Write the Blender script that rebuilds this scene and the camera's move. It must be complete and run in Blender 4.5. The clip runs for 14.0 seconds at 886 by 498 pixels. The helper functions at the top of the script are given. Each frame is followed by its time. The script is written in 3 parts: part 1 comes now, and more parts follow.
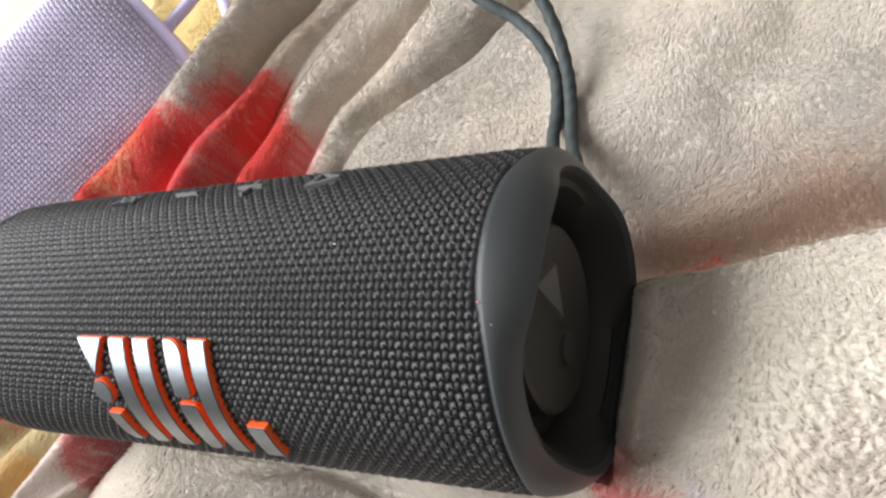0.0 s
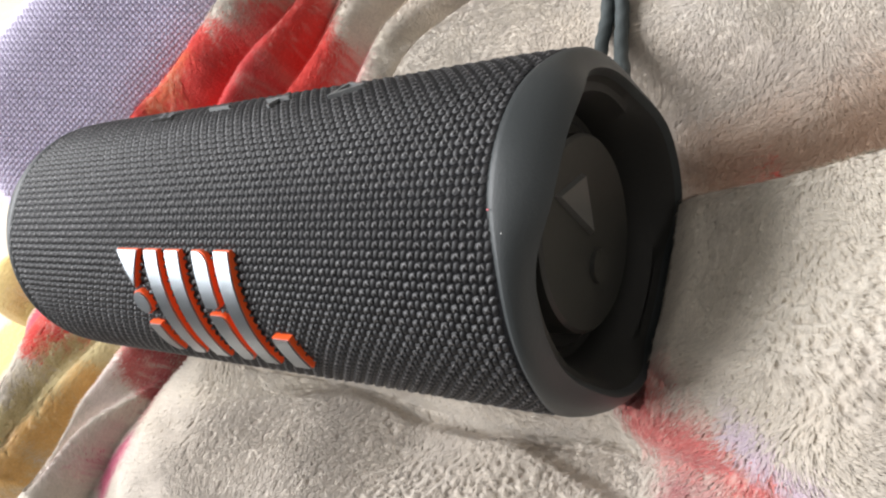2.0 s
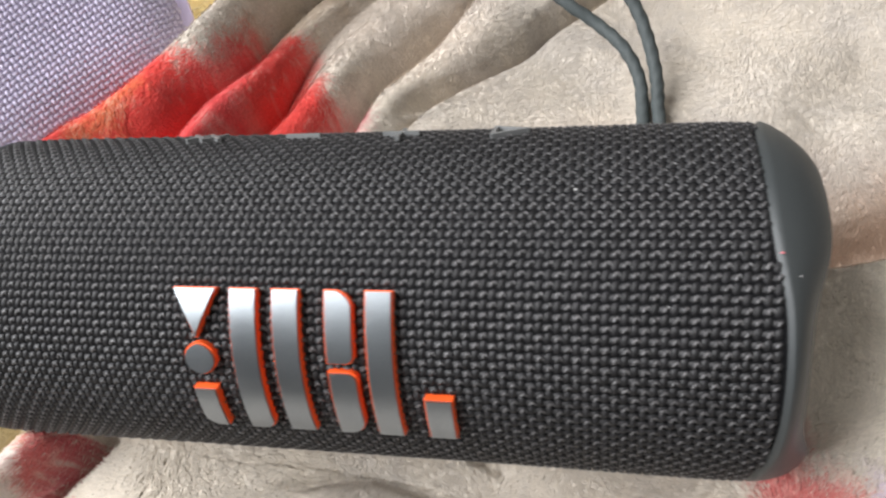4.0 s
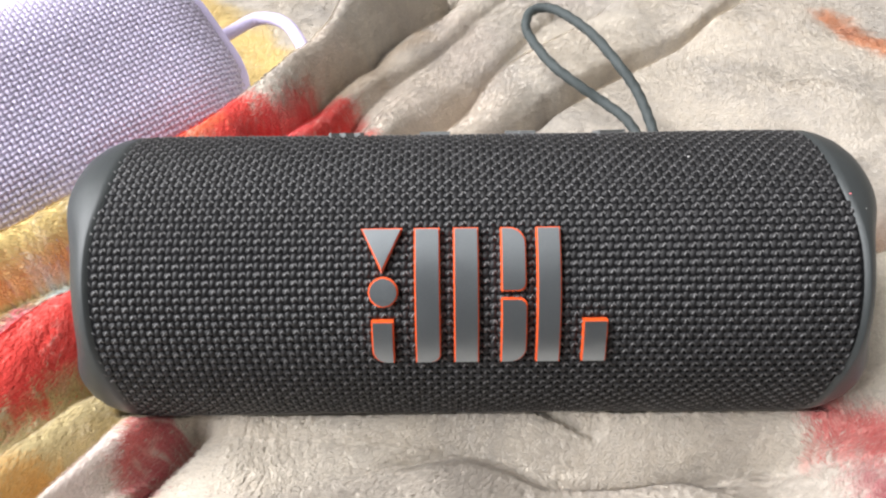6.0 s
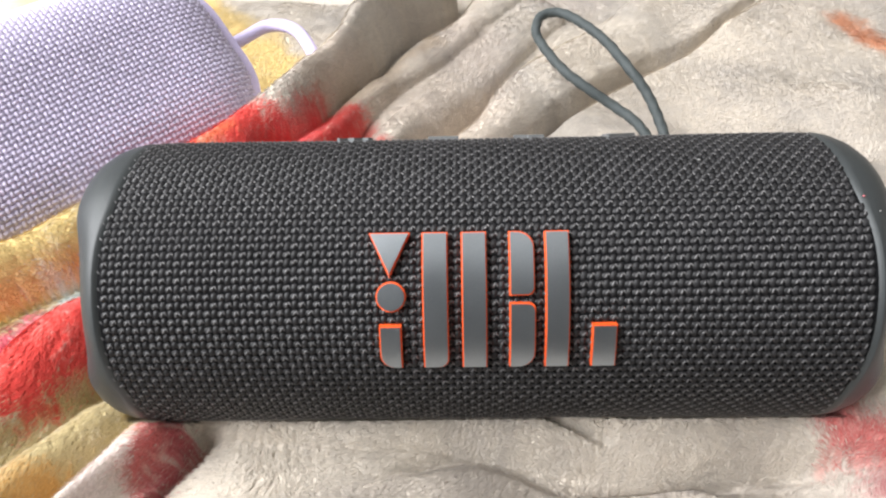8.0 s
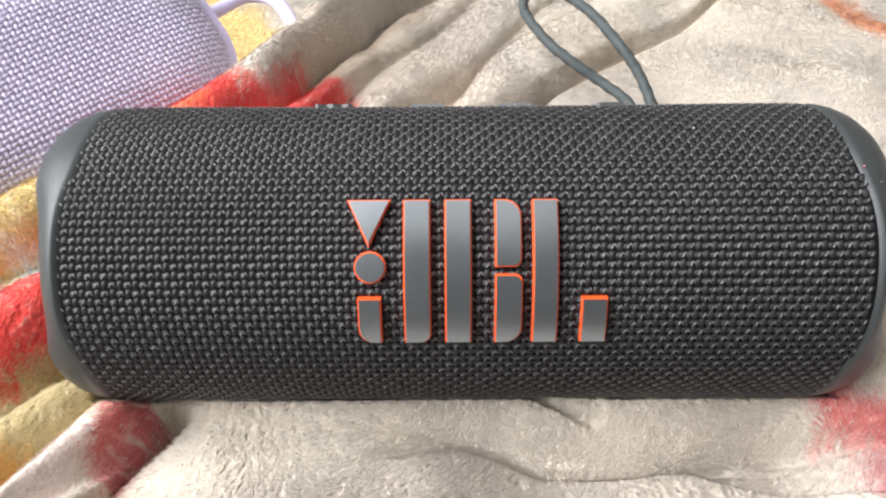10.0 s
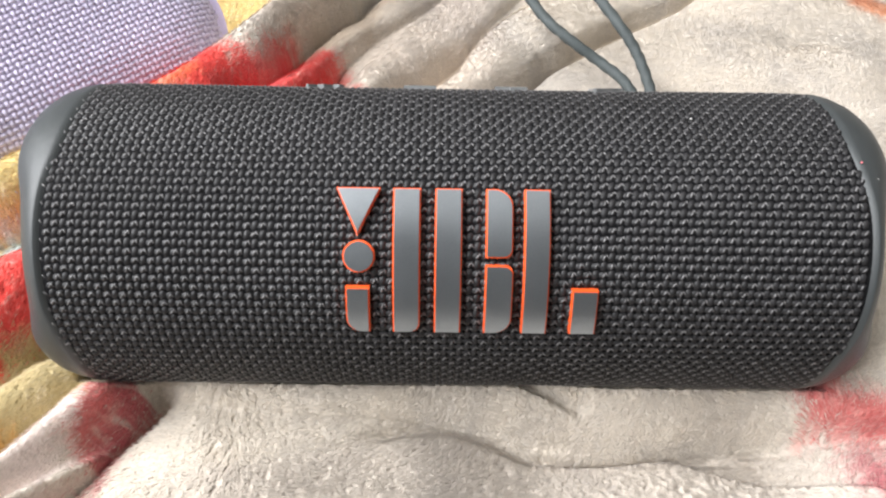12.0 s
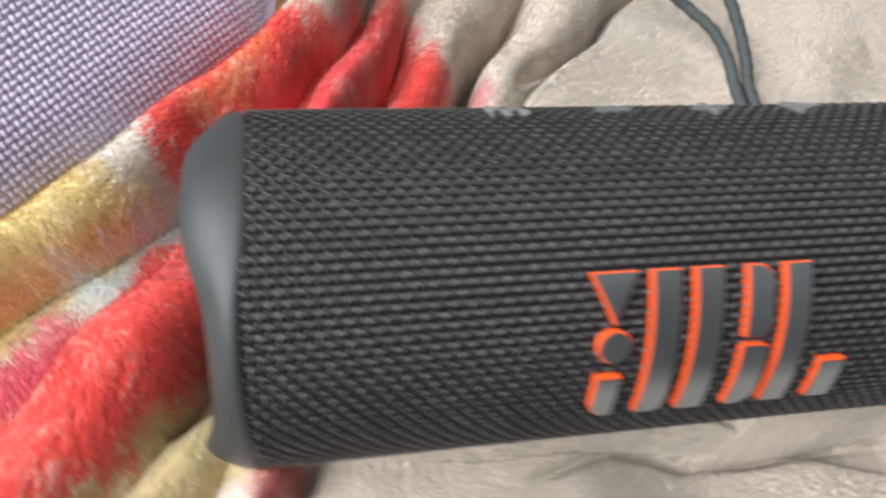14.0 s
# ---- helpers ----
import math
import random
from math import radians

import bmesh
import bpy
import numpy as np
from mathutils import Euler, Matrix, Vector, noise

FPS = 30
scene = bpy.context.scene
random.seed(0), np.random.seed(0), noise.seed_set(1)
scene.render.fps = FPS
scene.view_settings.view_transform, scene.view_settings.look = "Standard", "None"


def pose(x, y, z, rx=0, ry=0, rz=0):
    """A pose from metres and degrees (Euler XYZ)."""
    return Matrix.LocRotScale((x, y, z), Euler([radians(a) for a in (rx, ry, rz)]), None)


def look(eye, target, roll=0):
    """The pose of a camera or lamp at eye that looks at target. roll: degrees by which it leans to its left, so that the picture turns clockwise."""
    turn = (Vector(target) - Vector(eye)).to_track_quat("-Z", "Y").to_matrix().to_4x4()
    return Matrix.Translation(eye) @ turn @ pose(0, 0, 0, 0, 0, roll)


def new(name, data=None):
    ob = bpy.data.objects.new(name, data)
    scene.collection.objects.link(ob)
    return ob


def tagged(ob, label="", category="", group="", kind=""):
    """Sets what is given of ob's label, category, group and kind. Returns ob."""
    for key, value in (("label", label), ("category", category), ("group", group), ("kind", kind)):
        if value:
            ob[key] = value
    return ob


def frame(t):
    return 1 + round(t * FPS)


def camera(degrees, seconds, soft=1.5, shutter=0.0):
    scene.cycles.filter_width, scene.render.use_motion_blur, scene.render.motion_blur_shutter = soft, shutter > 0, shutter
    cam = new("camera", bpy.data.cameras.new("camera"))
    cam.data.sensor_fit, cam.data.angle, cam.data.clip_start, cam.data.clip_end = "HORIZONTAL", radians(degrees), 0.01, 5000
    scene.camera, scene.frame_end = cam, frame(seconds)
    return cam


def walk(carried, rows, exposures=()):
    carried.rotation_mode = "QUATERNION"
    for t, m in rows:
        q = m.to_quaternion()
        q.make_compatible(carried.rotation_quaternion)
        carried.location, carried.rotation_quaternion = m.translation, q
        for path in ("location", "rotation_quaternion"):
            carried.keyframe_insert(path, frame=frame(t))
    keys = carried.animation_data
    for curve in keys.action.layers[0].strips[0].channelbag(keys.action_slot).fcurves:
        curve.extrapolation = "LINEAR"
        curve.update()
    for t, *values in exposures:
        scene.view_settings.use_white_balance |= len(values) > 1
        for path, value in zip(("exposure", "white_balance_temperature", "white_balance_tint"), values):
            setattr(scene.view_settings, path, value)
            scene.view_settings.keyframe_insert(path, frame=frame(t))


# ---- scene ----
cam = camera(61.5, 14.0, 2.2, 0.4)
PATH = [
    (0, (0.13546, -0.05179, 0.16315), (0.03604, 0.02789, 0.00899), -46.59),
    (0.5, (0.14199, -0.04817, 0.14847), (0.03284, 0.02142, -0.00399), -51.78),
    (1, (0.14302, -0.05225, 0.15215), (0.02721, 0.01012, 0.00149), -54.71),
    (1.5, (0.14258, -0.05210, 0.15091), (0.02510, 0.00892, 0.00099), -55.04),
    (2, (0.14198, -0.05129, 0.15054), (0.02353, 0.00793, 0.00067), -55.37),
    (2.5, (0.14196, -0.05130, 0.15032), (0.02544, 0.00928, -0.00051), -54.34),
    (3, (0.13753, -0.05450, 0.15026), (0.02401, 0.00865, -0.00181), -52.59),
    (3.5, (0.11561, -0.06032, 0.15908), (0.02888, 0.01671, -0.00384), -42.00),
    (3.6, (0.10426, -0.06388, 0.16202), (0.02814, 0.01968, -0.00297), -37.10),
    (3.7, (0.08399, -0.06678, 0.16747), (0.01850, 0.02291, 0.00114), -31.32),
    (5.8, (-0.00175, -0.13033, 0.16729), (-0.00212, 0.01147, 0.02624), -0.68),
    (6, (-0.00545, -0.13092, 0.16595), (-0.00684, 0.01230, 0.02636), -1.03),
    (6.5, (-0.00499, -0.13282, 0.16545), (-0.00902, 0.01256, 0.02815), -1.75),
    (7, (-0.00467, -0.13232, 0.16543), (-0.01002, 0.01329, 0.02843), -2.20),
    (7.5, (-0.00471, -0.13131, 0.16433), (-0.01055, 0.01421, 0.02725), -2.41),
    (8, (-0.00419, -0.13080, 0.16511), (-0.00930, 0.01367, 0.02691), -2.22),
    (10.3, (-0.00419, -0.12734, 0.15557), (-0.00280, 0.01533, 0.01581), 0.27),
    (10.5, (-0.00514, -0.12389, 0.15894), (-0.00305, 0.01399, 0.01447), 1.18),
    (11, (-0.00466, -0.12286, 0.15720), (-0.00337, 0.01433, 0.01207), 1.08),
    (11.5, (-0.00386, -0.12287, 0.15749), (-0.00238, 0.01356, 0.01165), 1.19),
    (12, (-0.00376, -0.12361, 0.15799), (-0.00244, 0.01279, 0.01213), 1.17),
    (12.5, (-0.00516, -0.12251, 0.15799), (-0.00230, 0.01295, 0.01126), 1.53),
    (13, (-0.00448, -0.12268, 0.15822), (0.00091, 0.01072, 0.00967), 2.22),
    (13.5, (-0.01030, -0.11169, 0.15554), (0.00648, 0.01188, -0.00052), 5.89),
    (13.7, (-0.02212, -0.10040, 0.16267), (0.00197, 0.01400, 0.00067), 9.19),
    (13.8, (-0.03300, -0.09163, 0.16946), (-0.01286, 0.01623, 0.00254), 7.65),
    (13.9, (-0.05407, -0.08144, 0.16868), (-0.02573, 0.02183, 0.00002), 11.60),
    (14, (-0.07108, -0.07075, 0.16518), (-0.03311, 0.02678, -0.00505), 15.52),
]
EXPOSURES = [(0, -0.15), (3.7, -0.10), (5.8, 0.12), (8.2, 0.10), (10.3, 0.24), (13.0, 0.24), (13.5, 0.10), (14.0, -0.22)]
walk(cam, [(t, look(eye, target, roll)) for t, eye, target, roll in PATH], EXPOSURES)

# ---- light ----
world = bpy.data.worlds.new("world")
scene.world = world
world.use_nodes = True
wn = world.node_tree
sky = wn.nodes.new("ShaderNodeTexSky")
sky.sky_type, sky.sun_disc = "NISHITA", False
sky.sun_elevation, sky.sun_rotation = radians(40), radians(200)
wn.links.new(sky.outputs[0], wn.nodes["Background"].inputs[0])
wn.nodes["Background"].inputs[1].default_value = 0.12


def area_lamp(name, at, aim, w, h, power, colour):
    d = bpy.data.lights.new(name, "AREA")
    d.shape, d.size, d.size_y, d.energy, d.color = "RECTANGLE", w, h, power, colour
    ob = new(name, d)
    ob.matrix_world = look(at, aim)
    return ob


# daylight in the opening of the window
area_lamp("window_daylight", (-0.91, -0.20, 1.08), (0.0, -0.17, 0.66), 1.4, 1.25, 70.0, (0.98, 0.985, 1.0))


# ---- materials ----
def material(name, colour, rough=0.6, metal=0.0, spec=0.5, grain=0.0, grain_scale=900.0, bump=0.0, mottle=0.0, mottle_scale=40.0,
             attribute="", sheen=0.0, island=0.0):
    m = bpy.data.materials.new(name)
    m.use_nodes = True
    nt = m.node_tree
    b = nt.nodes["Principled BSDF"]
    b.inputs["Roughness"].default_value = rough
    b.inputs["Metallic"].default_value = metal
    b.inputs["Specular IOR Level"].default_value = spec
    if sheen:
        b.inputs["Sheen Weight"].default_value = sheen
        b.inputs["Sheen Roughness"].default_value = 0.5
    geo = nt.nodes.new("ShaderNodeTexCoord")
    if attribute:
        a = nt.nodes.new("ShaderNodeAttribute")
        a.attribute_name = attribute
        colour_out = a.outputs["Color"]
    else:
        rgb = nt.nodes.new("ShaderNodeRGB")
        rgb.outputs[0].default_value = (*colour, 1)
        colour_out = rgb.outputs[0]

    def vary(value_out, low, high, colour_in):
        ramp = nt.nodes.new("ShaderNodeMapRange")
        ramp.inputs["To Min"].default_value, ramp.inputs["To Max"].default_value = low, high
        nt.links.new(value_out, ramp.inputs["Value"])
        hsv = nt.nodes.new("ShaderNodeHueSaturation")
        nt.links.new(ramp.outputs[0], hsv.inputs["Value"])
        nt.links.new(colour_in, hsv.inputs["Color"])
        return hsv.outputs[0]

    if mottle:
        n = nt.nodes.new("ShaderNodeTexNoise")
        n.inputs["Scale"].default_value, n.inputs["Detail"].default_value = mottle_scale, 4
        nt.links.new(geo.outputs["Object"], n.inputs["Vector"])
        colour_out = vary(n.outputs["Fac"], 1 - mottle, 1 + mottle, colour_out)
        r = nt.nodes.new("ShaderNodeMapRange")
        r.inputs["To Min"].default_value, r.inputs["To Max"].default_value = max(0.05, rough - 0.12), min(1, rough + 0.12)
        nt.links.new(n.outputs["Fac"], r.inputs["Value"])
        nt.links.new(r.outputs[0], b.inputs["Roughness"])
    if island:
        g = nt.nodes.new("ShaderNodeNewGeometry")
        colour_out = vary(g.outputs["Random Per Island"], 1 - island, 1 + island, colour_out)
    if grain or bump:
        n = nt.nodes.new("ShaderNodeTexNoise")
        n.inputs["Scale"].default_value, n.inputs["Detail"].default_value = grain_scale, 3
        nt.links.new(geo.outputs["Object"], n.inputs["Vector"])
        if grain:
            colour_out = vary(n.outputs["Fac"], 1 - grain, 1 + grain, colour_out)
        if bump:
            bp = nt.nodes.new("ShaderNodeBump")
            bp.inputs["Strength"].default_value, bp.inputs["Distance"].default_value = bump, 0.0006
            nt.links.new(n.outputs["Fac"], bp.inputs["Height"])
            nt.links.new(bp.outputs[0], b.inputs["Normal"])
    nt.links.new(colour_out, b.inputs["Base Color"])
    return m


M_FILAMENT = material("grey_filament", (0.092, 0.089, 0.090), 0.40, spec=0.55, mottle=0.2, mottle_scale=60, island=0.4)
M_THREAD = material("black_thread", (0.0150, 0.0145, 0.0155), 0.50, spec=0.38, mottle=0.2, mottle_scale=60, island=0.35)
M_BACK = material("black_backing", (0.005, 0.005, 0.006), 0.8, spec=0.15, grain=0.3)
M_RUBBER = material("grey_rubber", (0.034, 0.0385, 0.0395), 0.48, spec=0.45, grain=0.08, grain_scale=2500, bump=0.12, mottle=0.10, mottle_scale=70)
M_DARK = material("black_rubber", (0.030, 0.0285, 0.0255), 0.6, spec=0.3, grain=0.1, mottle=0.15)
M_METAL = material("brushed_grey_metal", (0.29, 0.315, 0.335), 0.33, 0.92, grain=0.10, grain_scale=3500, bump=0.06, mottle=0.05)
M_ORANGE = material("orange_plastic", (0.90, 0.115, 0.022), 0.45, spec=0.4, grain=0.05, mottle=0.08)
M_DISC = material("charcoal_rubber", (0.034, 0.0335, 0.029), 0.5, spec=0.4, grain=0.12, mottle=0.15)
M_KITE = material("satin_grey", (0.13, 0.132, 0.125), 0.38, 0.3, grain=0.1)
M_ICON = material("icon_grey", (0.16, 0.165, 0.165), 0.4, spec=0.5, grain=0.1)
M_CORD = material("grey_cord", (0.060, 0.072, 0.072), 0.75, grain=0.25, grain_scale=1500, mottle=0.15, island=0.3)
M_LILAC_T = material("lilac_thread", (0.535, 0.490, 0.625), 0.5, spec=0.35, mottle=0.06, island=0.10)
M_LILAC_B = material("lilac_backing", (0.42, 0.375, 0.52), 0.8, spec=0.2, grain=0.2)
M_LILAC_P = material("lilac_plastic", (0.62, 0.56, 0.80), 0.45, spec=0.4, grain=0.04, mottle=0.05)
M_FLEECE = material("printed_fleece", (0, 0, 0), 0.9, spec=0.12, attribute="print", grain=0.22, grain_scale=1300, bump=0.9, sheen=0.22)
M_UNSEEN_DARK = material("unseen_dark_wall", (0.10, 0.095, 0.09), 0.8, mottle=0.06, mottle_scale=3, grain=0.03, grain_scale=90)
M_PLUSH = material("plush_strand", (0, 0, 0), 0.85, spec=0.12, attribute="print", island=0.10, sheen=0.22)
M_WALL = material("matt_wall_paint", (0.35, 0.342, 0.328), 0.85, mottle=0.04, mottle_scale=3, grain=0.03, grain_scale=90, bump=0.1)
M_CEIL = material("white_ceiling_paint", (0.82, 0.81, 0.79), 0.9, mottle=0.03, mottle_scale=2, grain=0.02, grain_scale=90)
M_FLOOR = material("brown_floor", (0.22, 0.15, 0.10), 0.5, mottle=0.2, mottle_scale=6, grain=0.1, grain_scale=60)
M_BED = material("mattress_cloth", (0.55, 0.52, 0.50), 0.9, grain=0.1, grain_scale=300, mottle=0.05)
M_FRAME = material("white_window_paint", (0.80, 0.80, 0.78), 0.4, mottle=0.03, grain=0.02)


# ---- mesh helpers ----
def link(name, me, mat, parent=None, label="", smooth=True):
    ob = new(name, me)
    if mat:
        me.materials.append(mat)
    if smooth:
        me.polygons.foreach_set("use_smooth", np.ones(len(me.polygons), dtype=bool))
    if parent:
        ob.parent = parent
    if label:
        ob["label"] = label
    return ob


def mesh_of(name, verts, faces):
    me = bpy.data.meshes.new(name)
    me.from_pydata([tuple(v) for v in verts], [], faces)
    me.update()
    return me


def part(name, bm, mat, parent, label="", smooth=True):
    me = bpy.data.meshes.new(name)
    bmesh.ops.recalc_face_normals(bm, faces=bm.faces)
    for e in bm.edges:
        if len(e.link_faces) == 2 and e.calc_face_angle(0) > 0.7:
            e.smooth = False
    bm.to_mesh(me)
    bm.free()
    return link(name, me, mat, parent, label, smooth)


def mesh_fast(name, verts, tris):
    """A mesh of triangles out of arrays."""
    me = bpy.data.meshes.new(name)
    n, k = len(verts), len(tris)
    w = tris.shape[1]
    me.vertices.add(n)
    me.vertices.foreach_set("co", verts.astype(np.float32).ravel())
    me.loops.add(k * w)
    me.loops.foreach_set("vertex_index", tris.astype(np.int32).ravel())
    me.polygons.add(k)
    me.polygons.foreach_set("loop_start", np.arange(0, k * w, w, dtype=np.int32))
    me.polygons.foreach_set("loop_total", np.full(k, w, dtype=np.int32))
    me.update(calc_edges=True)
    me.validate()
    return me


def box_bm(x0, x1, y0, y1, z0, z1, bevel=0.0, seg=2):
    bm = bmesh.new()
    bmesh.ops.create_cube(bm, size=1, matrix=Matrix.LocRotScale(((x0 + x1) / 2, (y0 + y1) / 2, (z0 + z1) / 2), None, (x1 - x0, y1 - y0, z1 - z0)))
    if bevel:
        bmesh.ops.bevel(bm, geom=bm.edges[:], offset=bevel, segments=seg, affect="EDGES", profile=0.5)
    return bm


def tube(name, path, radius, mat, parent, label="", sides=12, twist=True):
    """A cord along a smooth path, with a fine braid in its outline."""
    pts = []
    p = [Vector(v) for v in path]
    p = [2 * p[0] - p[1]] + p + [2 * p[-1] - p[-2]]
    for i in range(1, len(p) - 2):
        for k in range(14):
            t = k / 14
            a, b, c, d = p[i - 1], p[i], p[i + 1], p[i + 2]
            pts.append(0.5 * (2 * b + (c - a) * t + (2 * a - 5 * b + 4 * c - d) * t * t + (3 * b - a - 3 * c + d) * t ** 3))
    pts.append(p[-2])
    verts, faces = [], []
    up = Vector((0, 0, 1))
    for i, q in enumerate(pts):
        d = (pts[min(i + 1, len(pts) - 1)] - pts[max(i - 1, 0)]).normalized()
        s = d.cross(up).normalized()
        u = s.cross(d)
        for k in range(sides):
            a = 2 * math.pi * k / sides
            r = radius * (1 + (0.07 * math.cos(3 * a + i * 0.9) if twist else 0))
            verts.append(q + r * (math.cos(a) * s + math.sin(a) * u))
        if i:
            o = (i - 1) * sides
            for k in range(sides):
                faces.append((o + k, o + (k + 1) % sides, o + sides + (k + 1) % sides, o + sides + k))
    faces.append(tuple(range(sides))[::-1])
    faces.append(tuple(len(verts) - sides + k for k in range(sides)))
    return link(name, mesh_of(name, verts, faces), mat, parent, label)


def vnoise(x, y, scale, seed):
    """Smooth value noise in -1..1 on arrays."""
    rng = np.random.RandomState(seed)
    lat = rng.uniform(-1, 1, (256, 256))
    u, v = np.asarray(x) / scale + 1000, np.asarray(y) / scale + 1000
    i, j = np.floor(u).astype(int), np.floor(v).astype(int)
    a, b = u - i, v - j
    a, b = a * a * (3 - 2 * a), b * b * (3 - 2 * b)
    g = lambda p, q: lat[p % 256, q % 256]
    return (g(i, j) * (1 - a) + g(i + 1, j) * a) * (1 - b) + (g(i, j + 1) * (1 - a) + g(i + 1, j + 1) * a) * b


def along(x, y, line):
    """Distance from a polyline, share of its length at the nearest place, and the side (left positive)."""
    best = np.full(np.shape(x), 1e9)
    share, side = np.zeros(np.shape(x)), np.zeros(np.shape(x))
    n = len(line) - 1
    for k in range(n):
        (ax, ay), (bx, by) = line[k][:2], line[k + 1][:2]
        dx, dy = bx - ax, by - ay
        t = np.clip(((x - ax) * dx + (y - ay) * dy) / (dx * dx + dy * dy), 0, 1)
        d = np.hypot(x - ax - t * dx, y - ay - t * dy)
        m = d < best
        best = np.where(m, d, best)
        share = np.where(m, (k + t) / n, share)
        side = np.where(m, np.sign(dx * (y - ay) - dy * (x - ax)), side)
    return best, share, side


def ease(a, b, v):
    t = np.clip((v - a) / (b - a), 0, 1)
    return t * t * (3 - 2 * t)


# ---- room shell ----
def shell():
    x0, x1, y0, y1, z0, z1 = -0.96, 1.5, -1.6, 1.4, -0.52, 2.1
    t = 0.12
    ob = part("floor", box_bm(x0 - t, x1 + t, y0 - t, y1 + t, z0 - 0.1, z0), M_FLOOR, None, "", False)
    tagged(ob, "plain brown floor under the bed", "floor", "", "structure")
    ob = part("ceiling", box_bm(x0 - t, x1 + t, y0 - t, y1 + t, z1, z1 + 0.1), M_CEIL, None, "", False)
    tagged(ob, "plain white painted ceiling", "ceiling", "", "structure")
    for name, b in (("wall_north", (x0 - t, x1 + t, y1, y1 + t)), ("wall_south", (x0 - t, x1 + t, y0 - t, y0)), ("wall_east", (x1, x1 + t, y0, y1))):
        # south wall is unseen and darkened so the emblem's lower part reflects dark
        dark = name == "wall_south"
        ob = part(name, box_bm(*b, z0, z1), M_UNSEEN_DARK if dark else M_WALL, None, "", False)
        tagged(ob, "unseen room wall, darkened for the emblem's reflections" if dark else "plain pale painted room wall", "wall", "", "structure")
    # west wall with the window's opening
    wy0, wy1, wz0, wz1 = -0.95, 0.55, 0.35, 1.80
    bm = bmesh.new()
    for b in ((y0, wy0, z0, z1), (wy1, y1, z0, z1), (wy0, wy1, z0, wz0), (wy0, wy1, wz1, z1)):
        bmesh.ops.create_cube(bm, size=1, matrix=Matrix.LocRotScale((x0 - t / 2, (b[0] + b[1]) / 2, (b[2] + b[3]) / 2), None, (t, b[1] - b[0], b[3] - b[2])))
    tagged(part("wall_west", bm, M_WALL, None, "", False), "pale painted wall with a window opening", "wall", "", "structure")
    win = tagged(new("window_1"), "white framed window letting in daylight", "window", "", "structure")
    win.location = (x0 - t / 2, (wy0 + wy1) / 2, wz0)
    w, h = (wy1 - wy0) / 2 - 0.002, wz1 - wz0 - 0.002
    bm = bmesh.new()
    for b in ((-w, -w + 0.06, 0.002, h), (w - 0.06, w, 0.002, h), (-w + 0.06, w - 0.06, 0.002, 0.06), (-w + 0.06, w - 0.06, h - 0.06, h), (-0.03, 0.03, 0.06, h - 0.06)):
        bmesh.ops.create_cube(bm, size=1, matrix=Matrix.LocRotScale((0, (b[0] + b[1]) / 2, (b[2] + b[3]) / 2), None, (0.06, b[1] - b[0], b[3] - b[2])))
    part("window_frame", bm, M_FRAME, win, "", False)


shell()


# ---- blanket ----
SPK_R, SPK_Z, TILT = 0.0345, 0.030, -40.0
# rolls of the blanket: crest line (x, y, height, half-width) and how full the roll is
BACK_ROLL_LONG = ([(-0.178, -0.020, 0.024, 0.0112), (-0.136, 0.0130, 0.028, 0.0115), (-0.110, 0.0345, 0.030, 0.0105), (-0.091, 0.0510, 0.033, 0.0092), (-0.0750, 0.0645, 0.036, 0.0082), (-0.0645, 0.0780, 0.0375, 0.0082), (-0.0560, 0.0960, 0.038, 0.0088), (-0.0505, 0.1123, 0.038, 0.0095), (-0.041, 0.138, 0.037, 0.0105), (-0.034, 0.160, 0.034, 0.011), (-0.018, 0.20, 0.030, 0.014)], 0.5)
BACK_ROLL_RED = ([(-0.078, 0.032, 0.016, 0.0050), (-0.068, 0.046, 0.023, 0.0052), (-0.0580, 0.0615, 0.0255, 0.0052), (-0.0500, 0.0750, 0.0245, 0.0048), (-0.0420, 0.0900, 0.0225, 0.0046), (-0.030, 0.113, 0.020, 0.0060), (-0.008, 0.150, 0.018, 0.0085), (0.015, 0.20, 0.016, 0.012)], 0.55)
BACK_FOLD_BASE = ([(-0.080, 0.034, 0.013, 0.0125), (-0.0653, 0.0615, 0.019, 0.0125), (-0.0517, 0.0819, 0.0185, 0.0130), (-0.036, 0.108, 0.018, 0.0145), (-0.012, 0.148, 0.015, 0.018)], 0.6)
BACK_ROLL_MIDDLE = ([(-0.053, 0.038, 0.010, 0.0070), (-0.0425, 0.0565, 0.0150, 0.0082), (-0.0338, 0.0745, 0.0170, 0.0092), (-0.0256, 0.0895, 0.0170, 0.0100), (-0.0145, 0.1075, 0.0160, 0.0108), (0.001, 0.135, 0.014, 0.0125), (0.026, 0.185, 0.012, 0.016)], 0.45)
BACK_ROLL_LOW = ([(-0.027, 0.040, 0.006, 0.0058), (-0.0168, 0.0620, 0.0110, 0.0068), (-0.0085, 0.0775, 0.0130, 0.0086), (0.0040, 0.0945, 0.0128, 0.0110), (0.024, 0.1200, 0.0120, 0.0138), (0.058, 0.1550, 0.0112, 0.0165), (0.112, 0.205, 0.0105, 0.0210)], 0.42)
BACK_MOUND = ([(0.0120, 0.056, 0.0045, 0.0065), (0.0165, 0.0700, 0.0070, 0.0080), (0.0240, 0.0790, 0.0060, 0.0095), (0.034, 0.090, 0.0040, 0.0110)], 1.6)
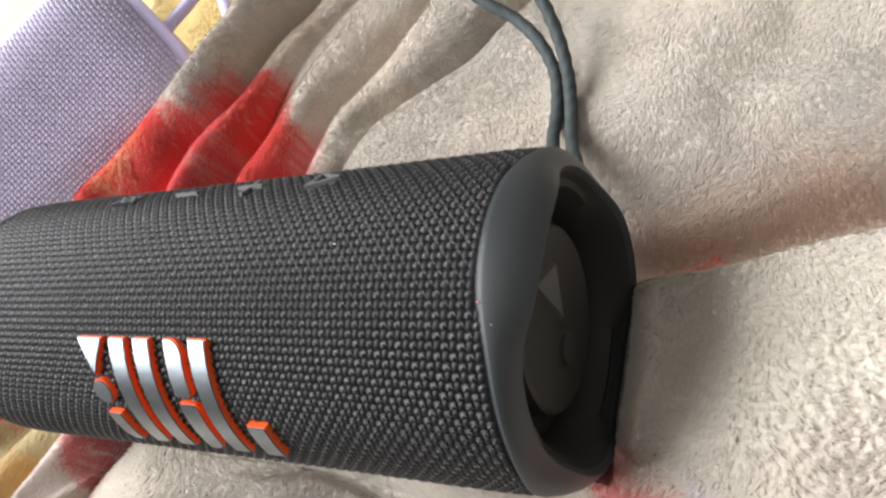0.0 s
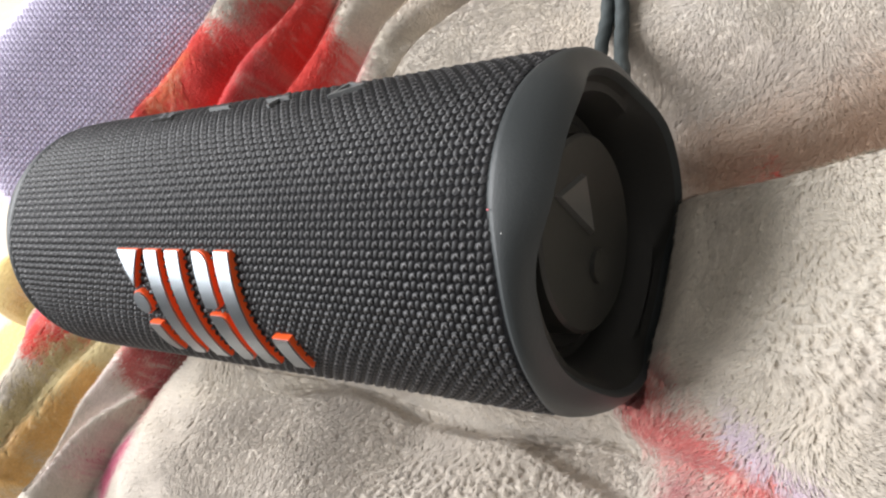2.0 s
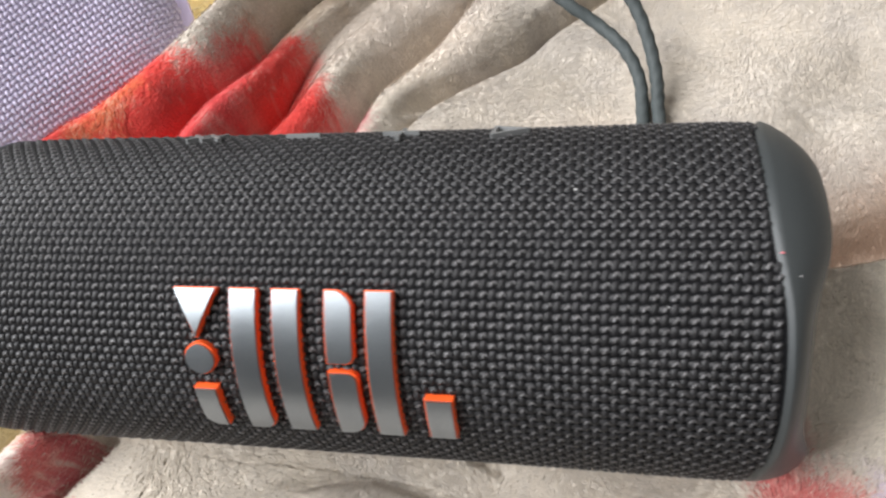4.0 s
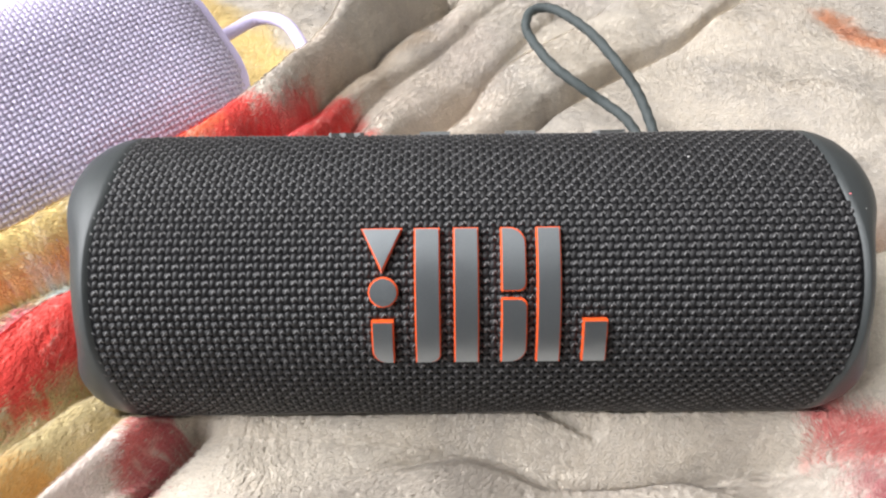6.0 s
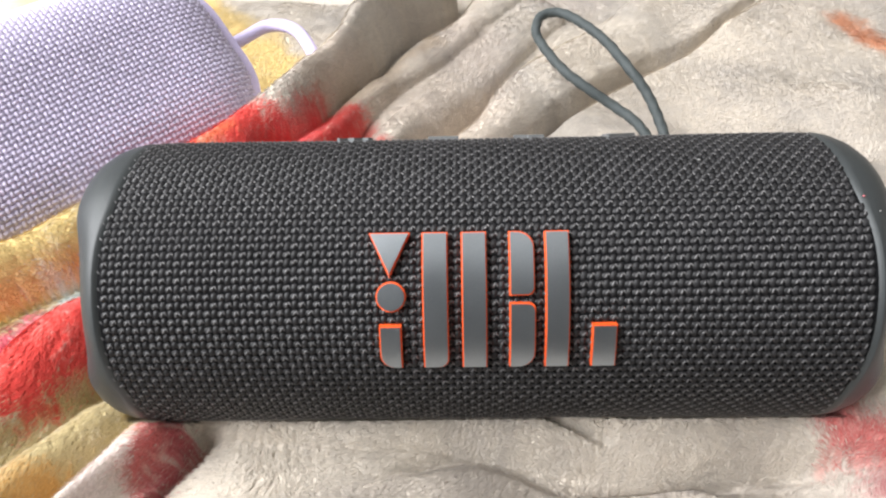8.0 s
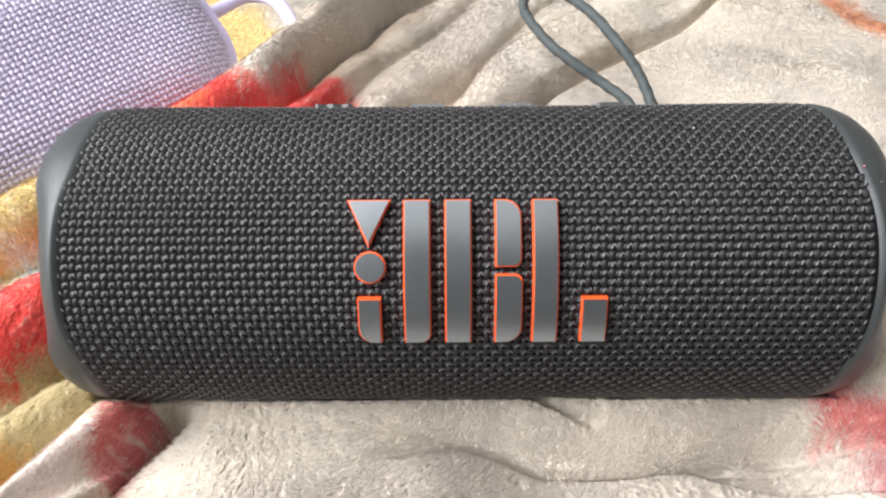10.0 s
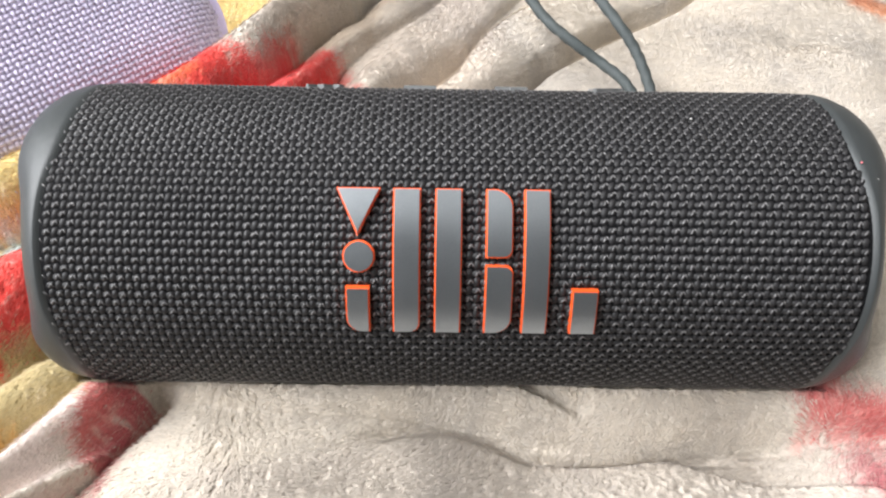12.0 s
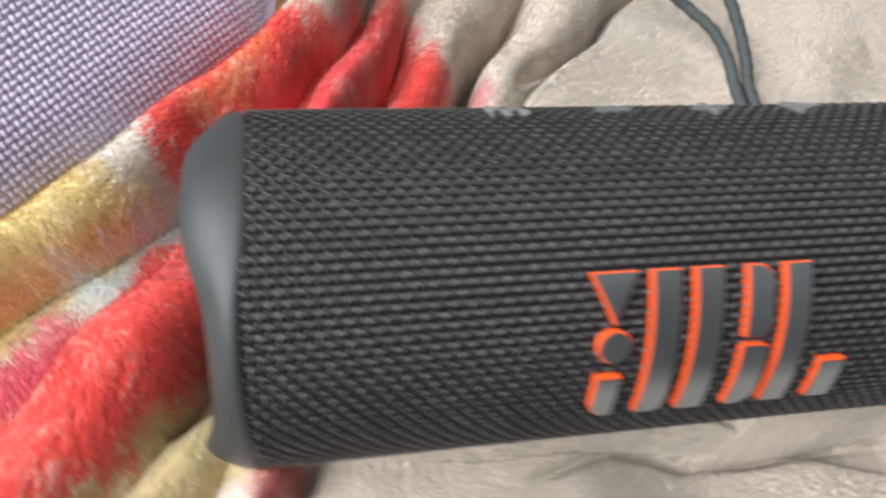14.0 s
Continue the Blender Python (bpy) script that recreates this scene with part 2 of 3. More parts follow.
SIDE_ROLL_RED = ([(-0.092, 0.020, 0.010, 0.0080), (-0.095, 0.0075, 0.020, 0.0114), (-0.1030, -0.0055, 0.0245, 0.0130), (-0.1115, -0.0180, 0.0250, 0.0136), (-0.128, -0.041, 0.023, 0.0138), (-0.149, -0.079, 0.020, 0.0138)], 0.55)
SIDE_ROLL_OLIVE = ([(-0.084, -0.018, 0.008, 0.006), (-0.094, -0.028, 0.013, 0.0080), (-0.106, -0.042, 0.014, 0.0085), (-0.120, -0.058, 0.014, 0.0085), (-0.145, -0.088, 0.013, 0.009)], 0.6)
SIDE_ROLL_SLIM = ([(-0.077, -0.022, 0.012, 0.0066), (-0.0805, -0.032, 0.0155, 0.0068), (-0.087, -0.044, 0.0155, 0.0072), (-0.098, -0.062, 0.014, 0.0076), (-0.115, -0.090, 0.012, 0.0085)], 0.5)
FRONT_RIDGE = ([(-0.066, -0.018, 0.009, 0.010), (-0.030, -0.0200, 0.010, 0.0125), (0.012, -0.0200, 0.011, 0.0118), (0.032, -0.0215, 0.0120, 0.0122), (0.050, -0.0215, 0.0115, 0.0122), (0.078, -0.0212, 0.011, 0.0120), (0.097, -0.0225, 0.009, 0.011)], 0.75)
SIDE_FOLD_BASE = ([(-0.098, 0.030, 0.006, 0.012), (-0.112, 0.012, 0.012, 0.015), (-0.126, -0.003, 0.012, 0.017), (-0.155, -0.030, 0.010, 0.020)], 0.8)
ROLLS = (SIDE_FOLD_BASE, BACK_FOLD_BASE, BACK_ROLL_LONG, BACK_ROLL_RED, BACK_ROLL_MIDDLE, BACK_ROLL_LOW, BACK_MOUND, SIDE_ROLL_RED, SIDE_ROLL_OLIVE, SIDE_ROLL_SLIM, FRONT_RIDGE)
# creases pressed into the cloth: line (x, y), half-width, depth
CREASES = (
    ([(0.012, -0.0225), (0.022, -0.0255), (0.034, -0.0295)], 0.0020, 0.006),
    ([(-0.022, -0.0375), (-0.0096, -0.0345), (-0.0002, -0.0318), (0.0104, -0.0330), (0.0193, -0.0352), (0.0321, -0.0358)], 0.0015, 0.0030),
    ([(0.0260, -0.0356), (0.0425, -0.0358), (0.0549, -0.0345), (0.0719, -0.0340), (0.094, -0.0340)], 0.0016, 0.0065),
    ([(-0.066, -0.024), (-0.074, -0.034), (-0.084, -0.046), (-0.099, -0.063), (-0.115, -0.085)], 0.0022, 0.008),
    ([(-0.030, 0.055), (-0.0255, 0.0669), (-0.0205, 0.0776), (-0.013, 0.0880), (-0.006, 0.0985), (0.004, 0.114)], 0.0026, 0.013),
    ([(-0.006, 0.0715), (0.004, 0.0815), (0.0135, 0.0880), (0.0225, 0.0955), (0.034, 0.1095), (0.0545, 0.129), (0.0731, 0.1425), (0.0927, 0.1585), (0.114, 0.1772), (0.137, 0.2023)], 0.0017, 0.009),
    ([(0.100, 0.060), (0.125, 0.085), (0.17, 0.10)], 0.012, 0.005),
    ([(0.080, 0.026), (0.105, 0.0315), (0.145, 0.0420), (0.20, 0.057)], 0.006, 0.010),
)


def rim(x):
    """Front edge of the ridge that the loudspeaker rests on."""
    return np.interp(x, (-0.072, -0.050, -0.022, -0.0096, -0.0002, 0.0104, 0.0193, 0.0425, 0.0549, 0.0719, 0.100, 0.112, 0.130),
                     (-0.046, -0.044, -0.0375, -0.0345, -0.0318, -0.0330, -0.0352, -0.0358, -0.0345, -0.0340, -0.0340, -0.038, -0.050))


def height(x, y):
    """Height of the blanket's cloth."""
    wob = 0.0014 * vnoise(x, y, 0.024, 3) + 0.0003 * vnoise(x, y, 0.009, 4)
    z = -0.004 + 0.003 * vnoise(x, y, 0.06, 5) + 0.0012 * vnoise(x, y, 0.022, 6)
    # ground behind: a smooth rise to the far right, a plump mound beside the end cap
    far = ease(0.04, 0.075, y) * ease(-0.004, 0.006, x - 0.95 * (y - 0.089) - 0.013)
    z = z + 0.0100 * far * (1 + 0.25 * vnoise(x, y, 0.035, 8))
    z = z + 0.0120 * (1 - far) * ease(0.085, 0.125, y) * ease(-0.050, -0.020, x - 0.5 * (y - 0.10))
    edge = 0.0215 + 0.12 * (x - 0.10) + 0.0012 * vnoise(x, y, 0.012, 9)
    near = ease(0.074, 0.094, x) * ease(edge + 0.0035, edge - 0.0045, y) * ease(-0.070, -0.028, y + 0.12 * (x - 0.09))
    z = z + (0.0150 + 0.0110 * ease(0.088, 0.130, x) + 0.0025 * vnoise(x, y, 0.03, 13)) * near
    # the flap in front, rising towards the viewer, with a pocket behind its edge
    flap = ease(0.0, -0.034, y + 0.036)
    lip = ease(-0.012, 0.022, x)
    drop = (0.0045 + 0.004 * flap) * (1 - lip) + (-0.0055 + 0.0125 * flap) * lip
    z = z + drop * (1 + 0.35 * vnoise(x, y, 0.03, 12)) * ease(-0.018, -0.024, y) * ease(-0.100, -0.068, x)
    z = z - 0.0045 * np.exp(-((x + 0.023) / 0.017) ** 2 - ((y + 0.0435) / 0.009) ** 2)
    lipline = -0.037 - 0.30 * (x - 0.052)
    pocket = ease(0.046, 0.058, x) * ease(lipline - 0.0015, lipline + 0.0015, y) * ease(-0.0345, -0.0365, y) * ease(0.112, 0.098, x)
    z = z - 0.004 * pocket
    below = rim(x) - y
    z = z - 0.0022 * ease(-0.0008, 0.0012, below) * ease(0.024, 0.004, below) * (0.55 + 0.45 * ease(0.050, 0.070, x)) * ease(-0.012, 0.010, x) * ease(0.125, 0.110, x)
    for line, p in ROLLS:
        d, s, side = along(x + wob, y - wob, line)
        knots = np.linspace(0, 1, len(line))
        crest, w = np.interp(s, knots, [q[2] for q in line]), np.interp(s, knots, [q[3] for q in line])
        crest = crest * (1 + 0.06 * vnoise(x, y, 0.018, 11))
        r = np.maximum(0, 1 - (d / w) ** 2) ** p
        z = np.where(d < w, np.maximum(z, z * (1 - r) + crest * r), z)
    for line, w, deep in CREASES:
        d, s, side = along(x + wob, y - wob, line)
        z = z - deep * np.exp(-(d / w) ** 2) * np.minimum(1, 6 * np.minimum(s + 0.02, 1.02 - s))
    # pressed down under the loudspeakers
    hole = np.where((np.abs(x) < 0.088) & (np.abs(y) < SPK_R + 0.0008), SPK_Z - np.sqrt(np.maximum(0, (SPK_R + 0.0008) ** 2 - y * y)), 1.0)
    z = np.minimum(z, hole)
    return np.maximum(z, -0.018)


CREAM, GREY, YELLOW, OLIVE = (0.63, 0.560, 0.470), (0.44, 0.40, 0.362), (0.70, 0.53, 0.22), (0.52, 0.42, 0.22)
RED, ORANGE, TEAL = (0.70, 0.070, 0.058), (0.80, 0.25, 0.10), (0.50, 0.58, 0.55)
SHADE_TAUPE = (0.52, 0.46, 0.395)
PALE = (0.66, 0.60, 0.53)
# the print and painted shading: line, half-width, colour and how soft the edge is
PRINT_BACK = (
    ([(-0.24, 0.30), (-0.12, 0.17), (-0.090, 0.125)], 0.036, YELLOW, 0.010),
    ([(-0.050, 0.185), (-0.062, 0.145), (-0.070, 0.112)], 0.005, (0.50, 0.20, 0.07), 0.004),
    ([(-0.22, -0.052), (-0.138, 0.0125), (-0.118, 0.029)], 0.0135, YELLOW, 0.004),
    ([(-0.150, -0.016), (-0.128, 0.002), (-0.112, 0.016)], 0.0014, (0.60, 0.43, 0.17), 0.003),
    ([(-0.110, 0.037), (-0.101, 0.040)], 0.0065, PALE, 0.005),
    # tan strip along the valley beside the long roll
    ([(-0.050, 0.086), (-0.036, 0.110), (-0.016, 0.145)], 0.0040, (0.50, 0.40, 0.30), 0.006),
    ([(-0.095, 0.042), (-0.084, 0.053), (-0.0715, 0.065)], 0.0105, RED, 0.0045),
    ([(-0.092, 0.049), (-0.076, 0.064)], 0.0012, ORANGE, 0.006),
    ([(-0.080, 0.032), (-0.064, 0.053), (-0.046, 0.083)], 0.0072, (0.66, 0.075, 0.075), 0.006),
)
PRINT_SIDE = (
    ([(-0.052, 0.036), (-0.041, 0.055), (-0.036, 0.070)], 0.0100, RED, 0.006),
    ([(-0.044, 0.070), (-0.042, 0.088)], 0.0055, RED, 0.006),
    ([(-0.028, 0.040), (-0.0205, 0.066)], 0.0055, (0.62, 0.25, 0.25), 0.005),
    ([(-0.088, 0.038), (-0.101, 0.0235), (-0.114, 0.010)], 0.0048, TEAL, 0.003),
    ([(-0.1225, -0.003), (-0.135, -0.014), (-0.153, -0.030), (-0.180, -0.055)], 0.0070, (0.60, 0.10, 0.14), 0.003),
    ([(-0.094, 0.012), (-0.1035, -0.005), (-0.1115, -0.0175), (-0.119, -0.029)], 0.0142, RED, 0.004),
    ([(-0.084, -0.018), (-0.100, -0.034), (-0.120, -0.058), (-0.145, -0.088)], 0.009, OLIVE, 0.004),
    ([(-0.102, -0.044), (-0.122, -0.066), (-0.14, -0.09)], 0.004, (0.62, 0.36, 0.12), 0.005),
    ([(-0.079, -0.022), (-0.080, -0.034), (-0.081, -0.044)], 0.0028, (0.55, 0.13, 0.12), 0.0035),
    ([(-0.086, -0.040), (-0.094, -0.054), (-0.108, -0.078)], 0.0040, (0.70, 0.60, 0.55), 0.003),
)
PRINT_SHADING_FRONT = (
    ([(-0.0755, -0.026), (-0.0775, -0.044), (-0.080, -0.052)], 0.0018, (0.46, 0.10, 0.11), 0.003),
    ([(-0.092, -0.075), (-0.080, -0.064)], 0.005, (0.50, 0.10, 0.18), 0.005),
    ([(0.085, -0.022), (0.089, -0.029), (0.100, -0.0355), (0.110, -0.041), (0.114, -0.052)], 0.0048, (0.52, 0.13, 0.12), 0.006),
    ([(0.096, -0.046), (0.104, -0.058)], 0.005, (0.44, 0.14, 0.15), 0.008),
    ([(0.104, -0.028), (0.117, -0.040), (0.122, -0.052)], 0.0020, (0.53, 0.43, 0.51), 0.005),
    # mound beside the cap painted paler, in place of light falling on it
    ([(0.105, -0.002), (0.150, 0.010)], 0.018, (0.78, 0.71, 0.61), 0.012),
    # brown shade painted into the crease behind the mound
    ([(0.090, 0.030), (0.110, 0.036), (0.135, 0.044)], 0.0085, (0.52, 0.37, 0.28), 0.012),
    ([(0.094, 0.0262), (0.104, 0.0295)], 0.0013, RED, 0.003),
    ([(0.166, 0.180), (0.170, 0.154), (0.186, 0.142), (0.205, 0.150)], 0.007, (0.58, 0.24, 0.11), 0.006),
)


def nap(x, y):
    """Relief of the plush: strands that lie in changing directions, and upright dots between them."""
    def strands(turn, seed):
        c, q = math.cos(radians(turn)), math.sin(radians(turn))
        u, v = x * c + y * q, y * c - x * q
        u = u + 0.0006 * vnoise(x, y, 0.004, seed + 1)
        v = v + 0.0005 * vnoise(x, y, 0.003, seed + 2)
        return vnoise(u, v * 2.7, 0.0023, seed) + 0.55 * vnoise(u * 1.1, v * 2.6, 0.0014, seed + 3)
    a = ease(-0.25, 0.25, vnoise(x, y, 0.030, 61))
    b = ease(-0.25, 0.25, vnoise(x, y, 0.026, 62))
    c = ease(-0.25, 0.25, vnoise(x, y, 0.024, 63))
    lying = (strands(-20, 71) * a + strands(35, 81) * (1 - a)) * b + strands(80, 91) * (1 - b)
    dots = 1.1 * vnoise(x, y, 0.00085, 65) + 0.6 * vnoise(x + y * 0.5, y - x * 0.5, 0.0013, 66)
    c = np.maximum(0.6 * c, pile(x, y))
    return lying * (1 - c) + dots * c


def pile(x, y):
    """Where the pile stands upright in small tufts."""
    right = ease(0.024, 0.012, np.hypot((x - 0.128) * 0.8, y + 0.012))
    front = ease(0.030, 0.015, np.hypot((x - 0.060) * 0.45, y + 0.060)) * ease(0.0, -0.003, y - rim(x))
    return np.maximum(right, front)


def printed(x, y):
    """The blanket's printed colours, with some shade and light painted in."""
    m = np.clip(0.35 + 0.30 * vnoise(x, y, 0.050, 21) + 0.28 * vnoise(x, y, 0.017, 22) + 0.22 * vnoise(x, y, 0.0024, 29), 0, 1)[:, None]
    c = np.array(CREAM) * (1 - m) + np.array(GREY) * m
    blush = np.clip(vnoise(x, y, 0.05, 27) - 0.35, 0, 1)[:, None] * 0.5
    c = c * (1 - blush) + np.array((0.55, 0.42, 0.36)) * blush
    strand = nap(x, y)
    # shade below the ridge in front, painted as a darker taupe on the sheet
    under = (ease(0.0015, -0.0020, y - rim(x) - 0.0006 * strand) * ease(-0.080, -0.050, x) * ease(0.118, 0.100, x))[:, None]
    c = c * (1 - under) + np.array(SHADE_TAUPE) * (c / np.array(CREAM)) ** 0.5 * under
    wx = x + 0.0030 * vnoise(x, y, 0.010, 23) + 0.0018 * vnoise(x, y, 0.0035, 25)
    wy = y + 0.0030 * vnoise(x, y, 0.010, 24) + 0.0018 * vnoise(x, y, 0.0035, 26)
    for line, w, colour, soft in PRINT_BACK + PRINT_SIDE + PRINT_SHADING_FRONT:
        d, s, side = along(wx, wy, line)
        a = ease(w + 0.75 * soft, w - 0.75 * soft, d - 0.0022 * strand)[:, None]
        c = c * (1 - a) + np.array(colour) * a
    flecks = np.clip(strand * 1.1 + 0.5 * vnoise(x, y, 0.008, 28) - 0.40, 0, 1)[:, None] * 0.8
    return c * (1 - flecks) + (0.5 * c + 0.5 * np.array(CREAM)) * flecks


def paint(me, co):
    col = np.ones((len(co), 4), dtype=np.float32)
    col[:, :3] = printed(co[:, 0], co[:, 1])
    a = me.color_attributes.new("print", "FLOAT_COLOR", "POINT")
    a.data.foreach_set("color", col.ravel())


def steps(lo, a, b, hi, fine):
    """Even fine steps from a to b, then slowly growing ones out to lo and hi."""
    inner = np.arange(a, b, fine)
    out, v, h = [], inner[-1], fine
    while v < hi:
        h = min(h * 1.03, 0.0009) if v < b + 0.13 else h * 1.22
        v += h
        out.append(v)
    low, v, h = [], inner[0], fine
    while v > lo:
        h = min(h * 1.03, 0.0009) if v > a - 0.09 else h * 1.22
        v -= h
        low.append(v)
    return np.array(low[::-1] + list(inner) + out)


FINE = 0.00036


def blanket():
    xs, ys = steps(-0.87, -0.125, 0.150, 0.9, FINE), steps(-0.17, -0.075, 0.110, 0.9, FINE)
    X, Y = np.meshgrid(xs, ys)
    x, y = X.ravel(), Y.ravel()
    z = height(x, y) + 0.00034 * (1 - 0.55 * ease(0.03, 0.08, y)) * (1 + 0.7 * pile(x, y)) * nap(x, y)
    co = np.stack([x, y, z], 1)
    nx, ny = len(xs), len(ys)
    i = (np.arange(ny - 1)[:, None] * nx + np.arange(nx - 1)[None, :]).ravel()
    quads = np.stack([i, i + 1, i + nx + 1, i + nx], 1)
    thing = tagged(new("blanket"), "cream plush fleece blanket printed red and yellow, lying in folds", "blanket")
    me = mesh_fast("cloth", co, quads)
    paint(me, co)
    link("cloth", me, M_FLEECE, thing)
    # plush strands: thin blades that lie almost flat on the cloth
    rng = np.random.RandomState(5)
    n = 640000
    px, py = rng.uniform(-0.17, 0.22, n), -0.085 + 0.315 * rng.uniform(0, 1, n) ** 1.3
    keep = ~((np.abs(px) < 0.088) & (np.abs(py) < 0.022))
    keep &= nap(px, py) + 0.6 - 0.65 * pile(px, py) > rng.normal(-0.05, 0.22, n)
    px, py = px[keep], py[keep]
    n = len(px)
    pz = height(px, py)
    e = 0.0010
    gx, gy = (height(px + e, py) - pz) / e, (height(px, py + e) - pz) / e
    nrm = np.stack([-gx, -gy, np.ones(n)], 1)
    nrm /= np.linalg.norm(nrm, axis=1)[:, None]
    ang = 2.0 * vnoise(px, py, 0.034, 41) + 0.7 * vnoise(px, py, 0.009, 42) - 1.1 + rng.normal(0, 0.22, n)
    lie = np.stack([np.cos(ang), np.sin(ang), np.zeros(n)], 1)
    lie -= nrm * (lie * nrm).sum(1)[:, None]
    lie /= np.maximum(1e-6, np.linalg.norm(lie, axis=1))[:, None]
    rise = rng.uniform(0.12, 0.42, n)[:, None]
    way = nrm * rise + lie * (1 - 0.4 * rise)
    across = np.cross(nrm, lie)
    w = rng.uniform(0.00011, 0.00022, n)[:, None]
    ln = rng.uniform(0.0011, 0.0021, n)[:, None]
    root = np.stack([px, py, pz + 0.0001], 1)
    v = np.concatenate([root - across * w, root + across * w, root + way * ln], 0)
    k = np.arange(n)
    me = mesh_fast("plush", v, np.stack([k + n, k, k + 2 * n], 1))
    dyed = root + np.stack([rng.normal(0, 0.0013, n), rng.normal(0, 0.0013, n), np.zeros(n)], 1)
    paint(me, np.concatenate([dyed] * 3, 0))
    tagged(link("plush", me, M_PLUSH, thing), "", "", "", "stuff")
    me.normals_split_custom_set_from_vertices(np.concatenate([nrm - across * 0.25, nrm + across * 0.25, nrm + lie * 0.15], 0).tolist())


blanket()
bm = box_bm(-0.86, 0.88, -0.165, 0.88, -0.50, -0.045, 0.03)
tagged(part("mattress", bm, M_BED, None), "plain pale mattress hidden under the blanket", "mattress", "", "structure")


# ---- weave shared by both loudspeakers ----
def grains(centres, u, v, n, length, width, rise):
    """Rice-shaped stitches: arrays of centres, long axes u, cross axes v and normals n."""
    ring = ((-1, 0, 0.0), (-0.5, -0.85, 0.05), (0.5, -0.85, 0.05), (1, 0, 0.0), (0.5, 0.85, 0.05), (-0.5, 0.85, 0.05), (-0.38, 0, 1.0), (0.38, 0, 1.0))
    k = len(centres)
    verts = np.concatenate([centres + u * (a * length) + v * (b * width) + n * (c * rise) for a, b, c in ring], 0)
    f = ((0, 1, 6), (1, 2, 6), (2, 7, 6), (2, 3, 7), (3, 4, 7), (4, 5, 7), (5, 6, 7), (5, 0, 6))
    i = np.arange(k)
    return verts, np.concatenate([np.stack([i + a * k, i + b * k, i + c * k], 1) for a, b, c in f], 0)


# ---- dark loudspeaker ----
def body_r(x):
    a = np.abs(x)
    return SPK_R + 0.0002 * ease(0.03, 0.07, a) - 0.0002 * ease(0.072, 0.082, a)


def lathe(profile, sides=96):
    """Rings about the x axis; profile gives (x, r) for an angle."""
    bm = bmesh.new()
    rings = []
    n = len(profile(0.0))
    for k in range(sides):
        a = 2 * math.pi * k / sides
        rings.append([bm.verts.new((x, -r * math.cos(a), r * math.sin(a))) for x, r in profile(a)])
    for k in range(sides):
        p, q = rings[k], rings[(k + 1) % sides]
        for i in range(n - 1):
            bm.faces.new((p[i], p[i + 1], q[i + 1], q[i]))
    return bm


def on_barrel(x, s, r):
    a = s / SPK_R
    return (x, -r * math.cos(a), r * math.sin(a))


def slab(rows, r0, r1, inset=0.0):
    """A raised piece that follows the barrel; rows of (arc, left, right) from bottom to top."""
    bm = bmesh.new()
    lo, hi = [], []
    cols = 5
    for s, a, b in rows:
        for ring, r in ((lo, r0), (hi, r1)):
            ring.append([bm.verts.new(on_barrel(a + (b - a) * k / (cols - 1), s, r)) for k in range(cols)])
    n = len(rows)
    for i in range(n - 1):
        for k in range(cols - 1):
            bm.faces.new((hi[i][k], hi[i][k + 1], hi[i + 1][k + 1], hi[i + 1][k]))
        for k in (0, cols - 1):
            bm.faces.new((lo[i][k], lo[i + 1][k], hi[i + 1][k], hi[i][k]))
    for i in (0, n - 1):
        for k in range(cols - 1):
            bm.faces.new((lo[i][k], lo[i][k + 1], hi[i][k + 1], hi[i][k]))
    return bm


def bar_rows(x0, x1, s0, s1, left=0.0, right=0.0, top_right=None, n=20):
    """Rows of an upright bar; left and right round its lower corners, top_right its upper right one."""
    rows = []
    tr = right if top_right is None else top_right
    for k in range(n + 1):
        s = s0 + (s1 - s0) * (0.5 - 0.5 * math.cos(math.pi * k / n))
        cut = lambda r, d: r - math.sqrt(max(0, r * r - (r - d) ** 2)) if r and d < r else 0.0
        rows.append((s, x0 + cut(left, s - s0), x1 - max(cut(right, s - s0), cut(tr, s1 - s))))
    return rows


def shrink(rows, m):
    s0, s1 = rows[0][0], rows[-1][0]
    out = []
    for s, a, b in rows:
        t = (s - s0) / (s1 - s0)
        out.append((s0 + m + t * (s1 - s0 - 2 * m), min(a + m, (a + b) / 2), max(b - m, (a + b) / 2)))
    return out


